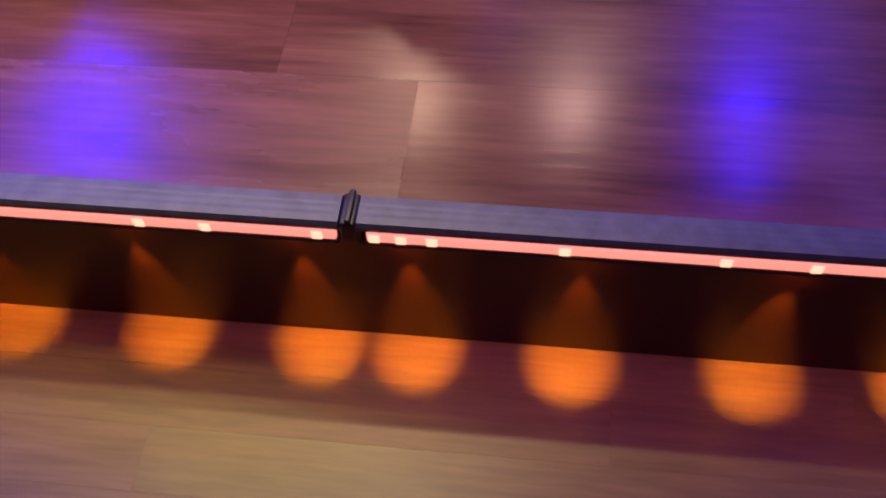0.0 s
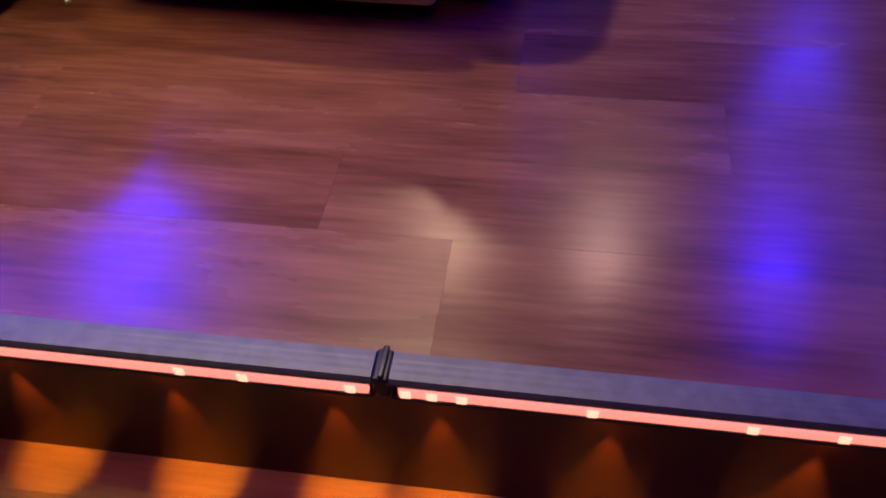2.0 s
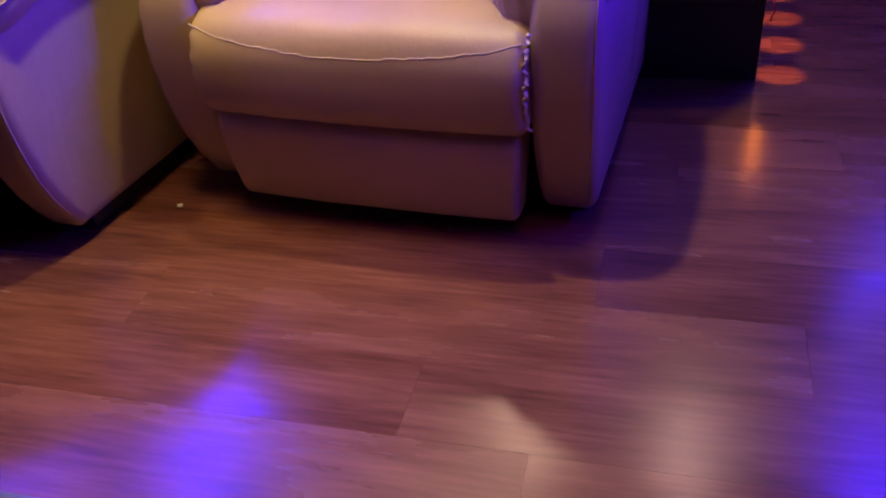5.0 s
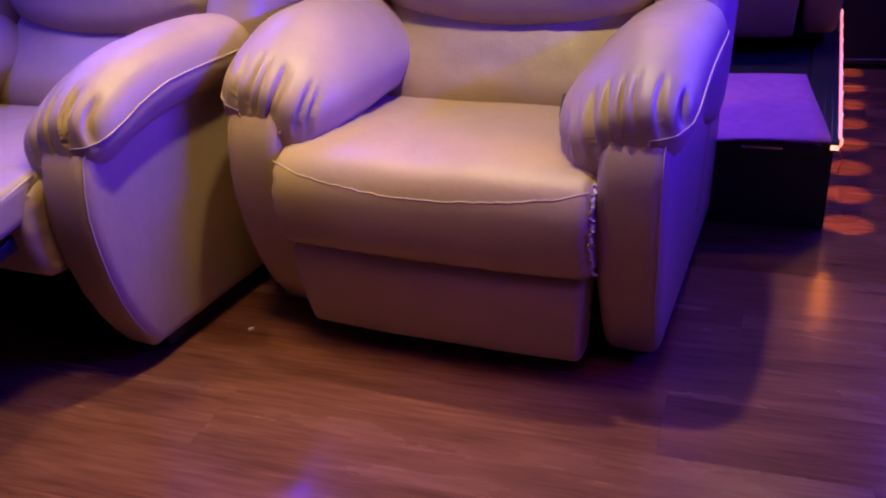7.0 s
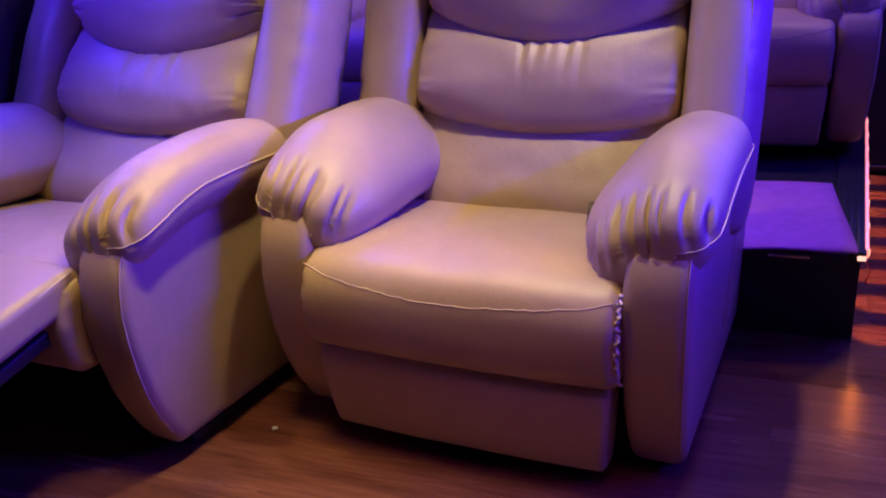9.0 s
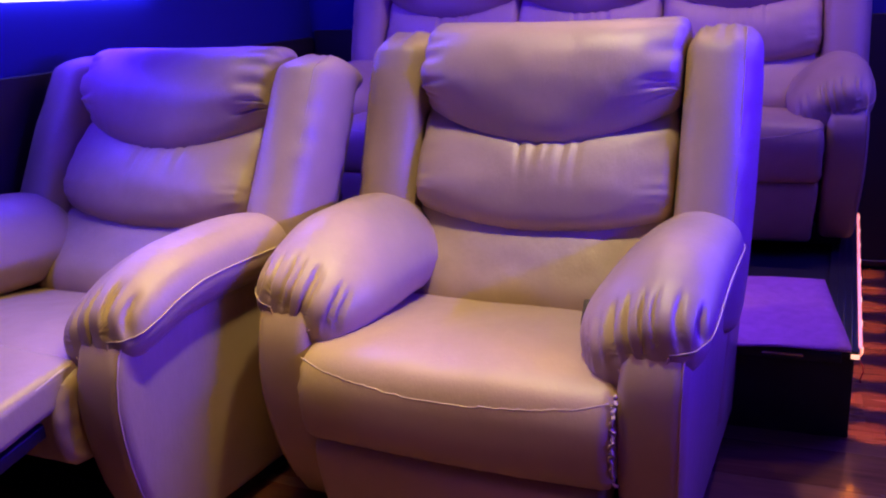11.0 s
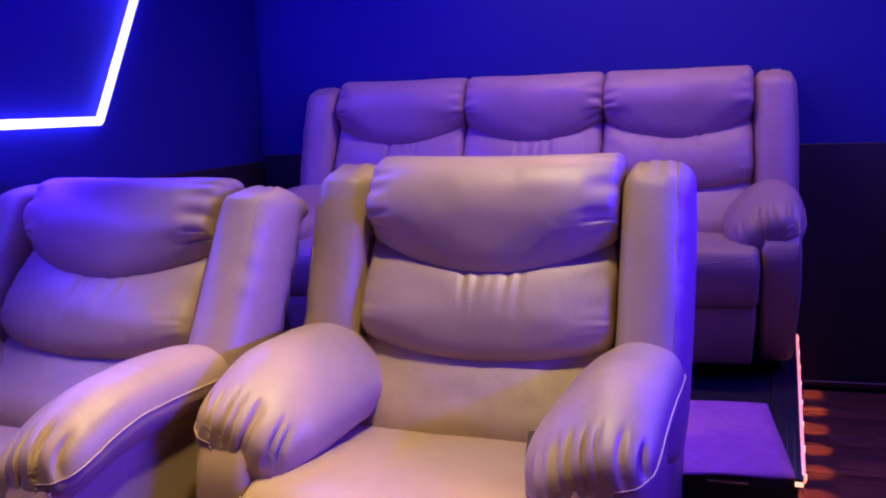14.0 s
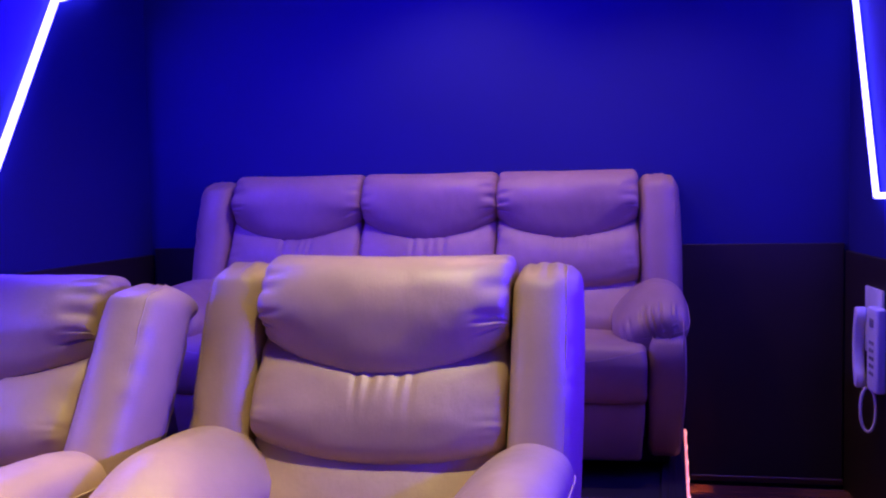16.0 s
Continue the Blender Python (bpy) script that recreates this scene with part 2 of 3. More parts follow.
def prism_bm(profile, x0, x1, bevel, segs=4):
    """The y-z outline drawn out from x0 to x1, its rim rounded."""
    bm = bmesh.new()
    a = [bm.verts.new((x0, y, z)) for y, z in profile]
    b = [bm.verts.new((x1, y, z)) for y, z in profile]
    n = len(profile)
    fa, fb = bm.faces.new(a), bm.faces.new(b[::-1])
    for k in range(n):
        bm.faces.new((a[k], b[k], b[(k + 1) % n], a[(k + 1) % n]))
    bmesh.ops.recalc_face_normals(bm, faces=list(bm.faces))
    rim = [e for e in bm.edges if fa in e.link_faces or fb in e.link_faces]
    if bevel:
        bmesh.ops.bevel(bm, geom=rim, offset=bevel, segments=segs, profile=0.5, affect="EDGES")
    return bm


def smooth01(a, b, x):
    t = min(max((x - a) / (b - a), 0.0), 1.0)
    return t * t * (3 - 2 * t)


def folds(seed, count, narrow=0.04, wide=0.08):
    """Creases across a gathered end, from -1 to 1 over its face: place, width, depth, length."""
    rng = random.Random(seed)
    return [(-0.95 + 1.9 * (k + rng.uniform(0.15, 0.85)) / count, rng.uniform(narrow, wide), rng.uniform(0.4, 1.0), rng.uniform(0.5, 1.0)) for k in range(count)]


def gather(at, depth, creases):
    """How deep the creases are at a place across the face, depth being how near the gathered end is."""
    return sum(d * smooth01(1 - n, 1.0, depth) * math.exp(-((at - a) / w) ** 2) for a, w, d, n in creases)


# ---------------------------------------------------------------- recliners
ARM_W = 0.135


def leaning(degrees):
    """The frame of a seat back that leans by so many degrees."""
    return Matrix.Translation((0, 0.53, 0.40)) @ Matrix.Rotation(-radians(degrees), 4, "X")


def closed_curve(points, n):
    """n points at even steps along a smooth closed curve through the given y-z points."""
    m = len(points)
    fine = []
    for i in range(m):
        p0, p1, p2, p3 = (np.array(points[(i + k) % m], float) for k in (-1, 0, 1, 2))
        for t in np.linspace(0, 1, 24, endpoint=False):
            fine.append(0.5 * (2 * p1 + (p2 - p0) * t + (2 * p0 - 5 * p1 + 4 * p2 - p3) * t * t + (3 * p1 - p0 - 3 * p2 + p3) * t ** 3))
    fine = np.array(fine + [fine[0]])
    run = np.r_[0, np.cumsum(np.linalg.norm(np.diff(fine, axis=0), axis=1))]
    at = np.linspace(0, run[-1], n, endpoint=False)
    return np.c_[np.interp(at, run, fine[:, 0]), np.interp(at, run, fine[:, 1])]


def padded_bm(profile, half, edge, deform, nx=48, n=96):
    """A stuffed form: a smooth y-z outline drawn out along x from -half to half, its ends rounded by edge."""
    c = closed_curve(profile, n)
    tangent = np.roll(c, -1, axis=0) - np.roll(c, 1, axis=0)
    tangent /= np.linalg.norm(tangent, axis=1)[:, None]
    inward = np.c_[-tangent[:, 1], tangent[:, 0]]
    area = 0.5 * np.sum(c[:, 0] * np.roll(c[:, 1], -1) - np.roll(c[:, 0], -1) * c[:, 1])
    if area < 0:
        inward = -inward
    mid = c.mean(axis=0)
    stations = [(-half + edge * (1 - math.cos(a)), edge * (1 - math.sin(a))) for a in np.linspace(0, math.pi / 2, 8)]
    stations += [(x, 0.0) for x in np.linspace(-half + edge, half - edge, nx)[1:-1]]
    stations += [(-x, i) for x, i in stations[7::-1]]
    bm = bmesh.new()
    rings = []

    def ring(x, pts):
        return [bm.verts.new(deform(Vector((x, y, z)), x / half)) for y, z in pts]

    first, last = c + inward * stations[0][1], c + inward * stations[-1][1]
    rings.append(ring(-half, mid + (first - mid) * 0.55))
    for x, inset in stations:
        rings.append(ring(x, c + inward * inset))
    rings.append(ring(half, mid + (last - mid) * 0.55))
    for a, b in zip(rings, rings[1:]):
        for k in range(n):
            bm.faces.new((a[k], a[(k + 1) % n], b[(k + 1) % n], b[k]))
    for r, s in ((rings[0], -1), (rings[-1], 1)):
        hub = bm.verts.new(deform(Vector((s * half, mid[0], mid[1])), s))
        for k in range(n):
            bm.faces.new((r[k], r[(k + 1) % n], hub))
    bmesh.ops.recalc_face_normals(bm, faces=list(bm.faces))
    return bm


ARM_PROFILE = [(0.115, 0.045), (0.085, 0.09), (0.058, 0.14), (0.034, 0.20), (0.016, 0.27), (0.005, 0.34), (0.002, 0.40), (0.008, 0.455), (0.022, 0.505), (0.05, 0.545), (0.12, 0.565),
               (0.78, 0.565), (0.83, 0.53), (0.85, 0.47), (0.85, 0.045)]
HEAD = [(-0.02, 0.410), (-0.066, 0.398), (-0.096, 0.430), (-0.118, 0.490), (-0.132, 0.555), (-0.128, 0.615), (-0.098, 0.668), (-0.03, 0.703), (0.05, 0.695), (0.085, 0.62), (0.08, 0.50), (0.05, 0.42)]
LUMBAR = [(0.01, 0.475), (-0.045, 0.445), (-0.085, 0.395), (-0.108, 0.335), (-0.114, 0.275), (-0.098, 0.212), (-0.055, 0.186), (0.02, 0.195), (0.07, 0.24), (0.075, 0.36), (0.05, 0.45)]
LOWER = [(0.01, 0.285), (-0.045, 0.240), (-0.082, 0.175), (-0.115, 0.105), (-0.135, 0.045), (-0.125, -0.01), (-0.075, -0.045), (0.02, -0.05), (0.07, 0.02), (0.065, 0.18), (0.05, 0.26)]
SEAT = [(0.60, 0.435), (0.44, 0.447), (0.27, 0.466), (0.13, 0.476), (0.045, 0.470), (-0.008, 0.448), (-0.033, 0.405), (-0.038, 0.355), (-0.030, 0.300), (-0.010, 0.266), (0.04, 0.256), (0.30, 0.258), (0.58, 0.262)]
FOOT = [(0.06, 0.268), (0.010, 0.258), (-0.007, 0.225), (-0.002, 0.160), (0.010, 0.095), (0.026, 0.054), (0.06, 0.045), (0.10, 0.06), (0.105, 0.16), (0.095, 0.25)]


def crimp(p, f, creases, depth):
    """How far a cushion is drawn in by the creases at its sewn ends."""
    e = smooth01(0.58, 1.0, abs(f))
    return depth * gather(p, e, creases[0] if f < 0 else creases[1])


def back_pad(profile, half, centre, turn, seed, sag, low, top_sag=0.0, top=None, pleats=0.011, count=6, tucks=0.0, tuck_at=0.0, tuck_low=0.05):
    """One of the stacked back cushions; its lower edge, and the upper one where it lies under another, curve up at the ends."""
    creases = folds(seed, count, 0.05, 0.10), folds(seed + 1, count, 0.05, 0.10)
    rng = random.Random(seed + 7)
    lines = [(tuck_at + 0.028 * (k - 2.5) + rng.uniform(-0.008, 0.008), rng.uniform(0.005, 0.009), rng.uniform(0.4, 1.0), rng.uniform(-0.12, 0.12), rng.uniform(0.6, 1.0)) for k in range(6)]
    zs = [z for _, z in profile]
    z0, z1 = min(zs), max(zs)

    def deform(p, f):
        q = p.copy()
        h = (p.z - z0) / (z1 - z0)
        rim = f * f
        q.z += sag * rim * smooth01(low, 0.0, h)
        if top:
            q.z += top_sag * rim * smooth01(top, 1.0, h)
        if p.y < 0.03:
            front = smooth01(0.03, -0.04, p.y)
            q.y += front * (0.030 * abs(f) ** 3.2 + crimp(2 * h - 1 + 0.10 * math.sin(5 * f), f, creases, pleats))
            q.y += front * 0.0045 * noise.noise(Vector((p.x * 7, p.z * 10, seed))) + front * 0.0016 * noise.noise(Vector((p.x * 26, p.z * 18, seed + 4)))
            if tucks:
                fade = smooth01(tuck_low, 0.7, h)
                q.y += front * tucks * fade * sum(d * math.exp(-((p.x - a - lean * (p.z - z1)) / w) ** 2) * smooth01(1 - n, 1.05 - 0.4 * n, h) for a, w, d, lean, n in lines)
        elif h > 0.6:
            q.z -= 0.7 * crimp(p.y / 0.08, f, creases, pleats)
        q.x += 0.004 * smooth01(0.9, 1.0, abs(f)) * noise.noise(Vector((p.y * 30, p.z * 30, seed)))
        return turn @ (q + Vector((centre, 0, 0)))

    return padded_bm(profile, half, 0.026, deform, 72, 110)


def seat_deform(centre, half, seed):
    def deform(p, f):
        q = p.copy()
        k = 1 - f * f
        front = smooth01(0.12, -0.03, p.y)
        q.y -= 0.014 * k * front
        if p.z > 0.37:
            q.z += 0.010 * (k - 0.5) + 0.005 * noise.noise(Vector((p.x * 5, p.y * 6, seed)))
        e = smooth01(0.93, 1.0, abs(f))
        q.x += 0.005 * e * noise.noise(Vector((p.y * 55, p.z * 55, seed + 3)))
        q.y += 0.004 * e * noise.noise(Vector((p.z * 70, seed, 1.5)))
        q.z += 0.0015 * noise.noise(Vector((p.x * 24, p.y * 24, seed + 8)))
        q.x += centre
        return q
    return deform


def arm_pillow(side, width, parent, seed, drop=0.0):
    half = (0.285, 0.136, 0.090)
    creases = [(a, w * (0.6 + 0.8 * n), d, 0.45 + 0.55 * n) for a, w, d, n in folds(seed, 9, 0.014, 0.042)]

    def deform(p, v, u):
        """x runs from the front to the back, y outwards."""
        q = p.copy()
        s = p.x / half[0]
        e = smooth01(-0.62, -0.97, s)
        r = Vector((0, p.y, p.z))
        if r.length > 1e-6:
            at = p.y / half[1] + 0.12 * e
            upper = smooth01(-0.03, 0.02, p.z)
            g = gather(at, e, creases) * upper
            q -= r.normalized() * 0.016 * g
            q.x += 0.010 * g
        # the upper side fuller than the lower, the inner side hangs onto the seat
        inner = smooth01(0.05, -0.14, p.y)
        roll = radians(15)
        y, z = q.y * math.cos(roll) - q.z * math.sin(roll), q.y * math.sin(roll) + q.z * math.cos(roll)
        z -= (0.048 - 0.030 * smooth01(-0.2, -0.9, s)) * inner
        z += 0.006 * s - 0.018 * s * s - 0.044 * smooth01(-0.20, -1.05, s)
        y += 0.012 * smooth01(-0.5, -1.0, s)
        z += 0.004 * noise.noise(Vector((p.x * 8, p.y * 8, seed)))
        z += 0.0015 * noise.noise(Vector((p.x * 26, p.y * 26, seed + 2)))
        return Vector((side * (width / 2 + 0.037 - 0.5 * drop + y), 0.315 + q.x, 0.590 - drop + z))

    o = part("arm_pillow", cushion_bm(half, 0.46, 0.86, deform, 90, 190), LEATHER, parent)
    # the welt runs along the outer side and across the front below the folds
    line = []
    grown = (half[0] + 0.001, half[1] + 0.0015, half[2] + 0.0015)
    for v in even_v(half, 0.46, 50, -0.93, 0.85):
        line.append(deform(cushion_point(v, -0.12, grown, 0.46, 0.86), v, -0.12))
    part("piping", tube_bm(line, 0.0017, 6), WELT, o, "pale leather welt")
    cross = []
    for k in range(26):
        u = math.pi + 0.25 + (math.pi - 0.5) * k / 25
        cross.append(deform(cushion_point(-0.93, u, grown, 0.46, 0.86), -0.93, u))
    part("piping", tube_bm(cross, 0.0020, 6), LEATHER_SHADE, o)
    return o


def recliner(name, m, seats, label, category, group, footrest_up=False, seed=1, lean=17):
    root = thing(name, m, label, category, group)
    sw = 0.645 if seats == 1 else 0.585
    turn = leaning(lean)
    width = sw * seats
    part("base_frame", box_bm(-width / 2 - 0.09, width / 2 + 0.09, 0.17, 0.80, 0.0, 0.09, 0.01), BLACK, root, "black recessed base", False)
    for s in (-1, 1):
        a, b = sorted((s * (width / 2 + 0.006), s * (width / 2 + ARM_W)))
        bm = prism_bm([(y, z - (0.035 if seats > 1 and z > 0.5 else 0)) for y, z in ARM_PROFILE], a, b, 0.028, 5)
        for v in bm.verts:
            v.co.x -= s * 0.012 * smooth01(0.35, 0.05, v.co.z) * smooth01(0.02, 0.12, s * v.co.x - width / 2)
            v.co.x += 0.002 * noise.noise(v.co * 9)
        panel = part("arm_panel", bm, LEATHER, root)
        xe = s * (width / 2 + ARM_W - 0.010)
        line = [(xe - s * 0.012 * smooth01(0.35, 0.05, z), y + 0.0065, z) for y, z in ARM_PROFILE[1:10]]
        part("piping", tube_bm(line, 0.0024, 6), LEATHER_SHADE, panel)
        arm_pillow(s, width, root, seed + 3 + s, 0.0 if seats == 1 else 0.035)
        # side wing of the back
        wing_creases = folds(seed + 20 + s, 5, 0.07, 0.13)

        def wing(p, v, u, s=s, creases=wing_creases):
            q = Vector((p.z, p.y, p.x))
            f = p.x / 0.355
            e = smooth01(0.70, 0.99, f)
            if p.y < 0.02:
                q.y += 0.022 * gather(p.z / 0.085, e, creases)
            edge = s * p.z / 0.085
            q.y += 0.010 * smooth01(0.3, 0.9, edge) * noise.noise(Vector((f * 9, seed, s)))
            q.x += s * 0.008 * (1 - f * f)
            q.y += 0.055 * smooth01(0.78, 1.0, f) - 0.012 * (1 - f * f)
            q.y += 0.004 * noise.noise(Vector((q.x * 9, q.z * 9, seed + s)))
            return turn @ (q + Vector((s * (width / 2 + 0.077), 0.022, 0.345)))

        w = part("wing", cushion_bm((0.355, 0.115, 0.085), 0.28, 0.74, wing, 64, 52), LEATHER, root)
        seam = []
        for k in range(30):
            v = -0.55 + 1.35 * k / 29
            u = math.pi + (0.60 if s < 0 else -0.60)
            seam.append(wing(cushion_point(v, u, (0.355, 0.1155, 0.0855), 0.28, 0.74), v, u))
        part("piping", tube_bm(seam, 0.0018, 6), LEATHER_SHADE, w)
    shell = [(0.03, -0.24), (0.03, 0.60), (0.06, 0.655), (0.12, 0.655), (0.155, 0.58), (0.16, 0.30), (0.13, -0.24)]
    bm = prism_bm(shell, -width / 2 - 0.135, width / 2 + 0.135, 0.035)
    bmesh.ops.transform(bm, matrix=turn, verts=bm.verts)
    part("back_shell", bm, LEATHER, root)
    for k in range(seats):
        c = (k - (seats - 1) / 2) * sw
        bw = min(sw / 2 - 0.001, 0.324)
        part("lower_back", back_pad(LOWER, bw, c, turn, seed + 31 + k, 0.0, 0.3, 0.055, 0.5, 0.003), LEATHER, root)
        part("lumbar_cushion", back_pad(LUMBAR, bw, c, turn, seed + 41 + k, 0.052, 0.5, 0.085, 0.45, 0.005, 7, 0.0085, 0.02), LEATHER, root)
        part("head_cushion", back_pad(HEAD, bw, c, turn, seed + 51 + k, 0.098, 0.55, 0.012, 0.6, 0.015, 5), LEATHER, root)
        half = sw / 2 + (0.010 if seats == 1 else -0.001)
        d = seat_deform(c, half, seed + 61 + k)
        seat = part("seat_cushion", padded_bm(SEAT, half, 0.024, d, 48, 110), LEATHER, root)
        face = [p for p in closed_curve(SEAT, 400) if p[0] < 0.08 and p[1] > 0.30]
        line = []
        for i in range(61):
            f = -0.985 + 1.97 * i / 60
            y, z = min(face, key=lambda p: abs(p[1] - 0.402 - 0.046 * f * f))
            line.append(d(Vector((f * half, y + 0.0005, z)), f))
        part("piping", tube_bm(line, 0.0016, 6), WELT, seat, "stitched front seam")
        if seats == 1 and not footrest_up:
            frill = []
            rng = random.Random(seed + 70)
            for i in range(40):
                z = 0.270 + 0.185 * i / 39
                frill.append((half + 0.002 + rng.uniform(-0.004, 0.005), 0.0 - 0.028 * math.sin(math.pi * i / 39) + rng.uniform(-0.004, 0.004), z))
            part("gathered_seam", tube_bm(frill, 0.0038, 6), PIPING, seat, "pale puckered side seam")
        fh = sw / 2 - 0.004
        if not footrest_up:
            def shin(p, f, c=c, fh=fh):
                q = p.copy()
                q.x *= (0.965 if f < 0 else 0.95) + 0.04 * smooth01(0.05, 0.25, p.z)
                q.y -= 0.008 * (1 - f * f) + 0.003 * noise.noise(Vector((p.x * 6, p.z * 8, seed + 5)))
                q.x += c
                return q
            part("foot_panel", padded_bm(FOOT, fh, 0.016, shin, 32, 64), LEATHER, root)
        else:
            ramp_m = Matrix.Translation((0, 0.0, 0.472)) @ Matrix.Rotation(radians(13), 4, "X")
            pad = [(0.03, 0.0), (-0.10, 0.010), (-0.30, 0.010), (-0.43, -0.004), (-0.455, -0.035), (-0.43, -0.066), (-0.22, -0.074), (0.0, -0.074), (0.045, -0.045)]
            foot = part("foot_panel", padded_bm(pad, fh, 0.022, lambda p, f: ramp_m @ (p + Vector((c, 0, 0.003 * noise.noise(Vector((p.x * 8, p.y * 8, seed)))))), 32, 96), LEATHER, root, "raised padded footrest")
            rim = [ramp_m @ Vector((c + fh - 0.004, 0.02 - 0.46 * i / 20, -0.004)) for i in range(21)]
            part("piping", tube_bm(rim, 0.0026, 6), PIPING, foot, "pale edge welt")
            for s in (-1, 1):
                bar = box_bm(c + s * (fh - 0.04) - 0.01, c + s * (fh - 0.04) + 0.01, -0.36, 0.12, -0.125, -0.095, 0.004)
                bmesh.ops.transform(bar, matrix=ramp_m, verts=bar.verts)
                part("linkage", bar, BLACK, foot, "black linkage")
    return root


# ---------------------------------------------------------------- room shell
SKEW = radians(-1.5)
NOSE_AT = Vector((-0.09, 0.711, 0.0))
FRONT = Matrix.Translation(NOSE_AT) @ Matrix.Rotation(SKEW, 4, "Z")

structure("wall_left", box_bm(X_LEFT - 0.15, X_LEFT, Y_FRONT, Y_BACK + 0.15, Z_LOW - 0.1, Z_CEIL), WALL_BLUE, "blue painted side wall lit by blue neon")
structure("wall_right", box_bm(X_RIGHT, X_RIGHT + 0.15, Y_FRONT, Y_BACK + 0.15, Z_LOW - 0.1, Z_CEIL), WALL_BLUE, "blue painted side wall beside the aisle")
structure("wall_back", box_bm(X_LEFT, X_RIGHT, Y_BACK, Y_BACK + 0.15, Z_LOW - 0.1, Z_CEIL), WALL_BLUE, "plain blue back wall behind the sofa")
structure("wall_front", box_bm(X_LEFT, X_RIGHT, Y_FRONT - 0.15, Y_FRONT, Z_LOW - 0.1, Z_CEIL), CEILING, "plain dark wall at the screen end")
structure("ceiling", box_bm(X_LEFT - 0.15, X_RIGHT + 0.15, Y_FRONT - 0.15, Y_BACK + 0.15, Z_CEIL, Z_CEIL + 0.12), CEILING, "plain black painted ceiling")


def wainscot(name, bm):
    structure(name, bm, DARK_PANEL, "dark brown wainscot panel on the lower wall")


wainscot("trim_back", box_bm(X_LEFT + 0.02, X_RIGHT - 0.02, Y_BACK - 0.018, Y_BACK - 0.002, 0.0, WAINSCOT, 0.003, 1))
wainscot("trim_left", box_bm(X_LEFT + 0.002, X_LEFT + 0.018, Y_FRONT + 0.02, Y_BACK - 0.02, Z_LOW, WAINSCOT - 0.03, 0.003, 1))
wainscot("trim_right", box_bm(X_RIGHT - 0.018, X_RIGHT - 0.002, Y_FRONT + 0.02, Y_BACK - 0.02, Z_LOW, WAINSCOT - 0.03, 0.003, 1))
structure("baseboard_back", box_bm(0.42, X_RIGHT - 0.02, Y_BACK - 0.032, Y_BACK - 0.019, 0.004, 0.03, 0.003, 1), RISER, "low brown skirting at the aisle end")

# floors: dark sub-floor slabs carry the planks
floor = structure("floor", box_bm(X_LEFT, X_RIGHT, 0.72, Y_BACK, -0.12, -0.012), BLACK, "brown wood-look plank floor of the seating tier")
low_floor = structure("floor_lower", box_bm(X_LEFT, X_RIGHT, Y_FRONT, 0.70, Z_LOW - 0.12, Z_LOW - 0.012), BLACK, "brown wood-look plank floor below the step")

# front riser and its aluminium nosing with the amber light strip
riser = structure("riser_front", box_bm(-1.84, 1.12, -0.03, 0.05, Z_LOW - 0.01, -0.015), RISER, "dark brown riser of the seating tier")
riser.matrix_world = FRONT


def nosing(name, m, x0, x1, bulbs, label):
    root = thing(name, m, label, "step nosing", "lit step nosings")
    prof = [(0.0, -0.004), (0.0, 0.006), (-0.012, 0.007), (-0.016, 0.0066), (-0.022, 0.007), (-0.028, 0.0066), (-0.034, 0.007), (-0.044, 0.006), (-0.048, 0.0), (-0.048, -0.006), (-0.03, -0.008)]
    part("tread_profile", prism_bm(prof, x0, x1, 0.0), ALU, root, "ribbed aluminium profile", False)
    part("light_strip", box_bm(x0 + 0.012, x1 - 0.004, -0.050, -0.040, -0.026, -0.008, 0.003), LED_PINK, root, "glowing pink-amber diffuser")
    part("lower_lip", box_bm(x0 + 0.002, x1 - 0.002, -0.0505, -0.03, -0.036, -0.0275, 0.002), BLACK, root, "black lower lip")
    for x in bulbs:
        part("led_bulb", box_bm(x - 0.007, x + 0.007, -0.0515, -0.049, -0.025, -0.010, 0.001), LED_HOT, root, "bright amber diode", False)
    return root


FRONT_BULBS_L = (-1.17, -0.93, -0.684, -0.437, -0.196)
FRONT_BULBS_R = (-0.045, 0.190, 0.458, 0.70, 0.95)
nosing("step_nosing", FRONT, -1.84, -0.131, (-0.40, -0.31, -0.16), "lit aluminium step nosing on the front riser")
nosing("step_nosing", FRONT, -0.107, 1.10, (-0.085, -0.05, -0.01, 0.16, 0.36, 0.47), "lit aluminium step nosing on the front riser")
clip = thing("nosing_joint", FRONT, "dark joint clip between two step nosings", "joint clip")
part("clip_body", box_bm(-0.1295, -0.1085, -0.047, 0.004, -0.034, 0.0055, 0.003), BLACK, clip, "dark gap filler")
part("clip_rib", box_bm(-0.122, -0.114, -0.046, 0.006, 0.0056, 0.012, 0.002), BLACK, clip, "raised rib")
for x in FRONT_BULBS_L + FRONT_BULBS_R:
    lens = thing("spot_lens", FRONT @ Matrix.Translation((x, -0.040, -0.0362)), "small amber spot lens under the step nosing", "spot light", "nosing spot lights")
    part("lens_glass", box_bm(-0.007, 0.007, -0.006, 0.006, -0.003, 0.0, 0.001, 1), LED_SPOT, lens)
    p = FRONT @ Vector((x, -0.048, -0.042))
    q = FRONT @ Vector((x, -0.052, -0.30))
    spot("nosing_spot", p, q, 6.5, 38, 0.9, ORANGE, 0.004)

# ---------------------------------------------------------------- sofa tier
PLAT_H = 0.245
bm = bmesh.new()
corners = [(X_LEFT + 0.02, 2.30), (0.262, 2.31), (0.375, Y_BACK - 0.02), (X_LEFT + 0.02, Y_BACK - 0.02)]
lo = [bm.verts.new((x, y, 0.0)) for x, y in corners]
hi = [bm.verts.new((x, y, PLAT_H - 0.01)) for x, y in corners]
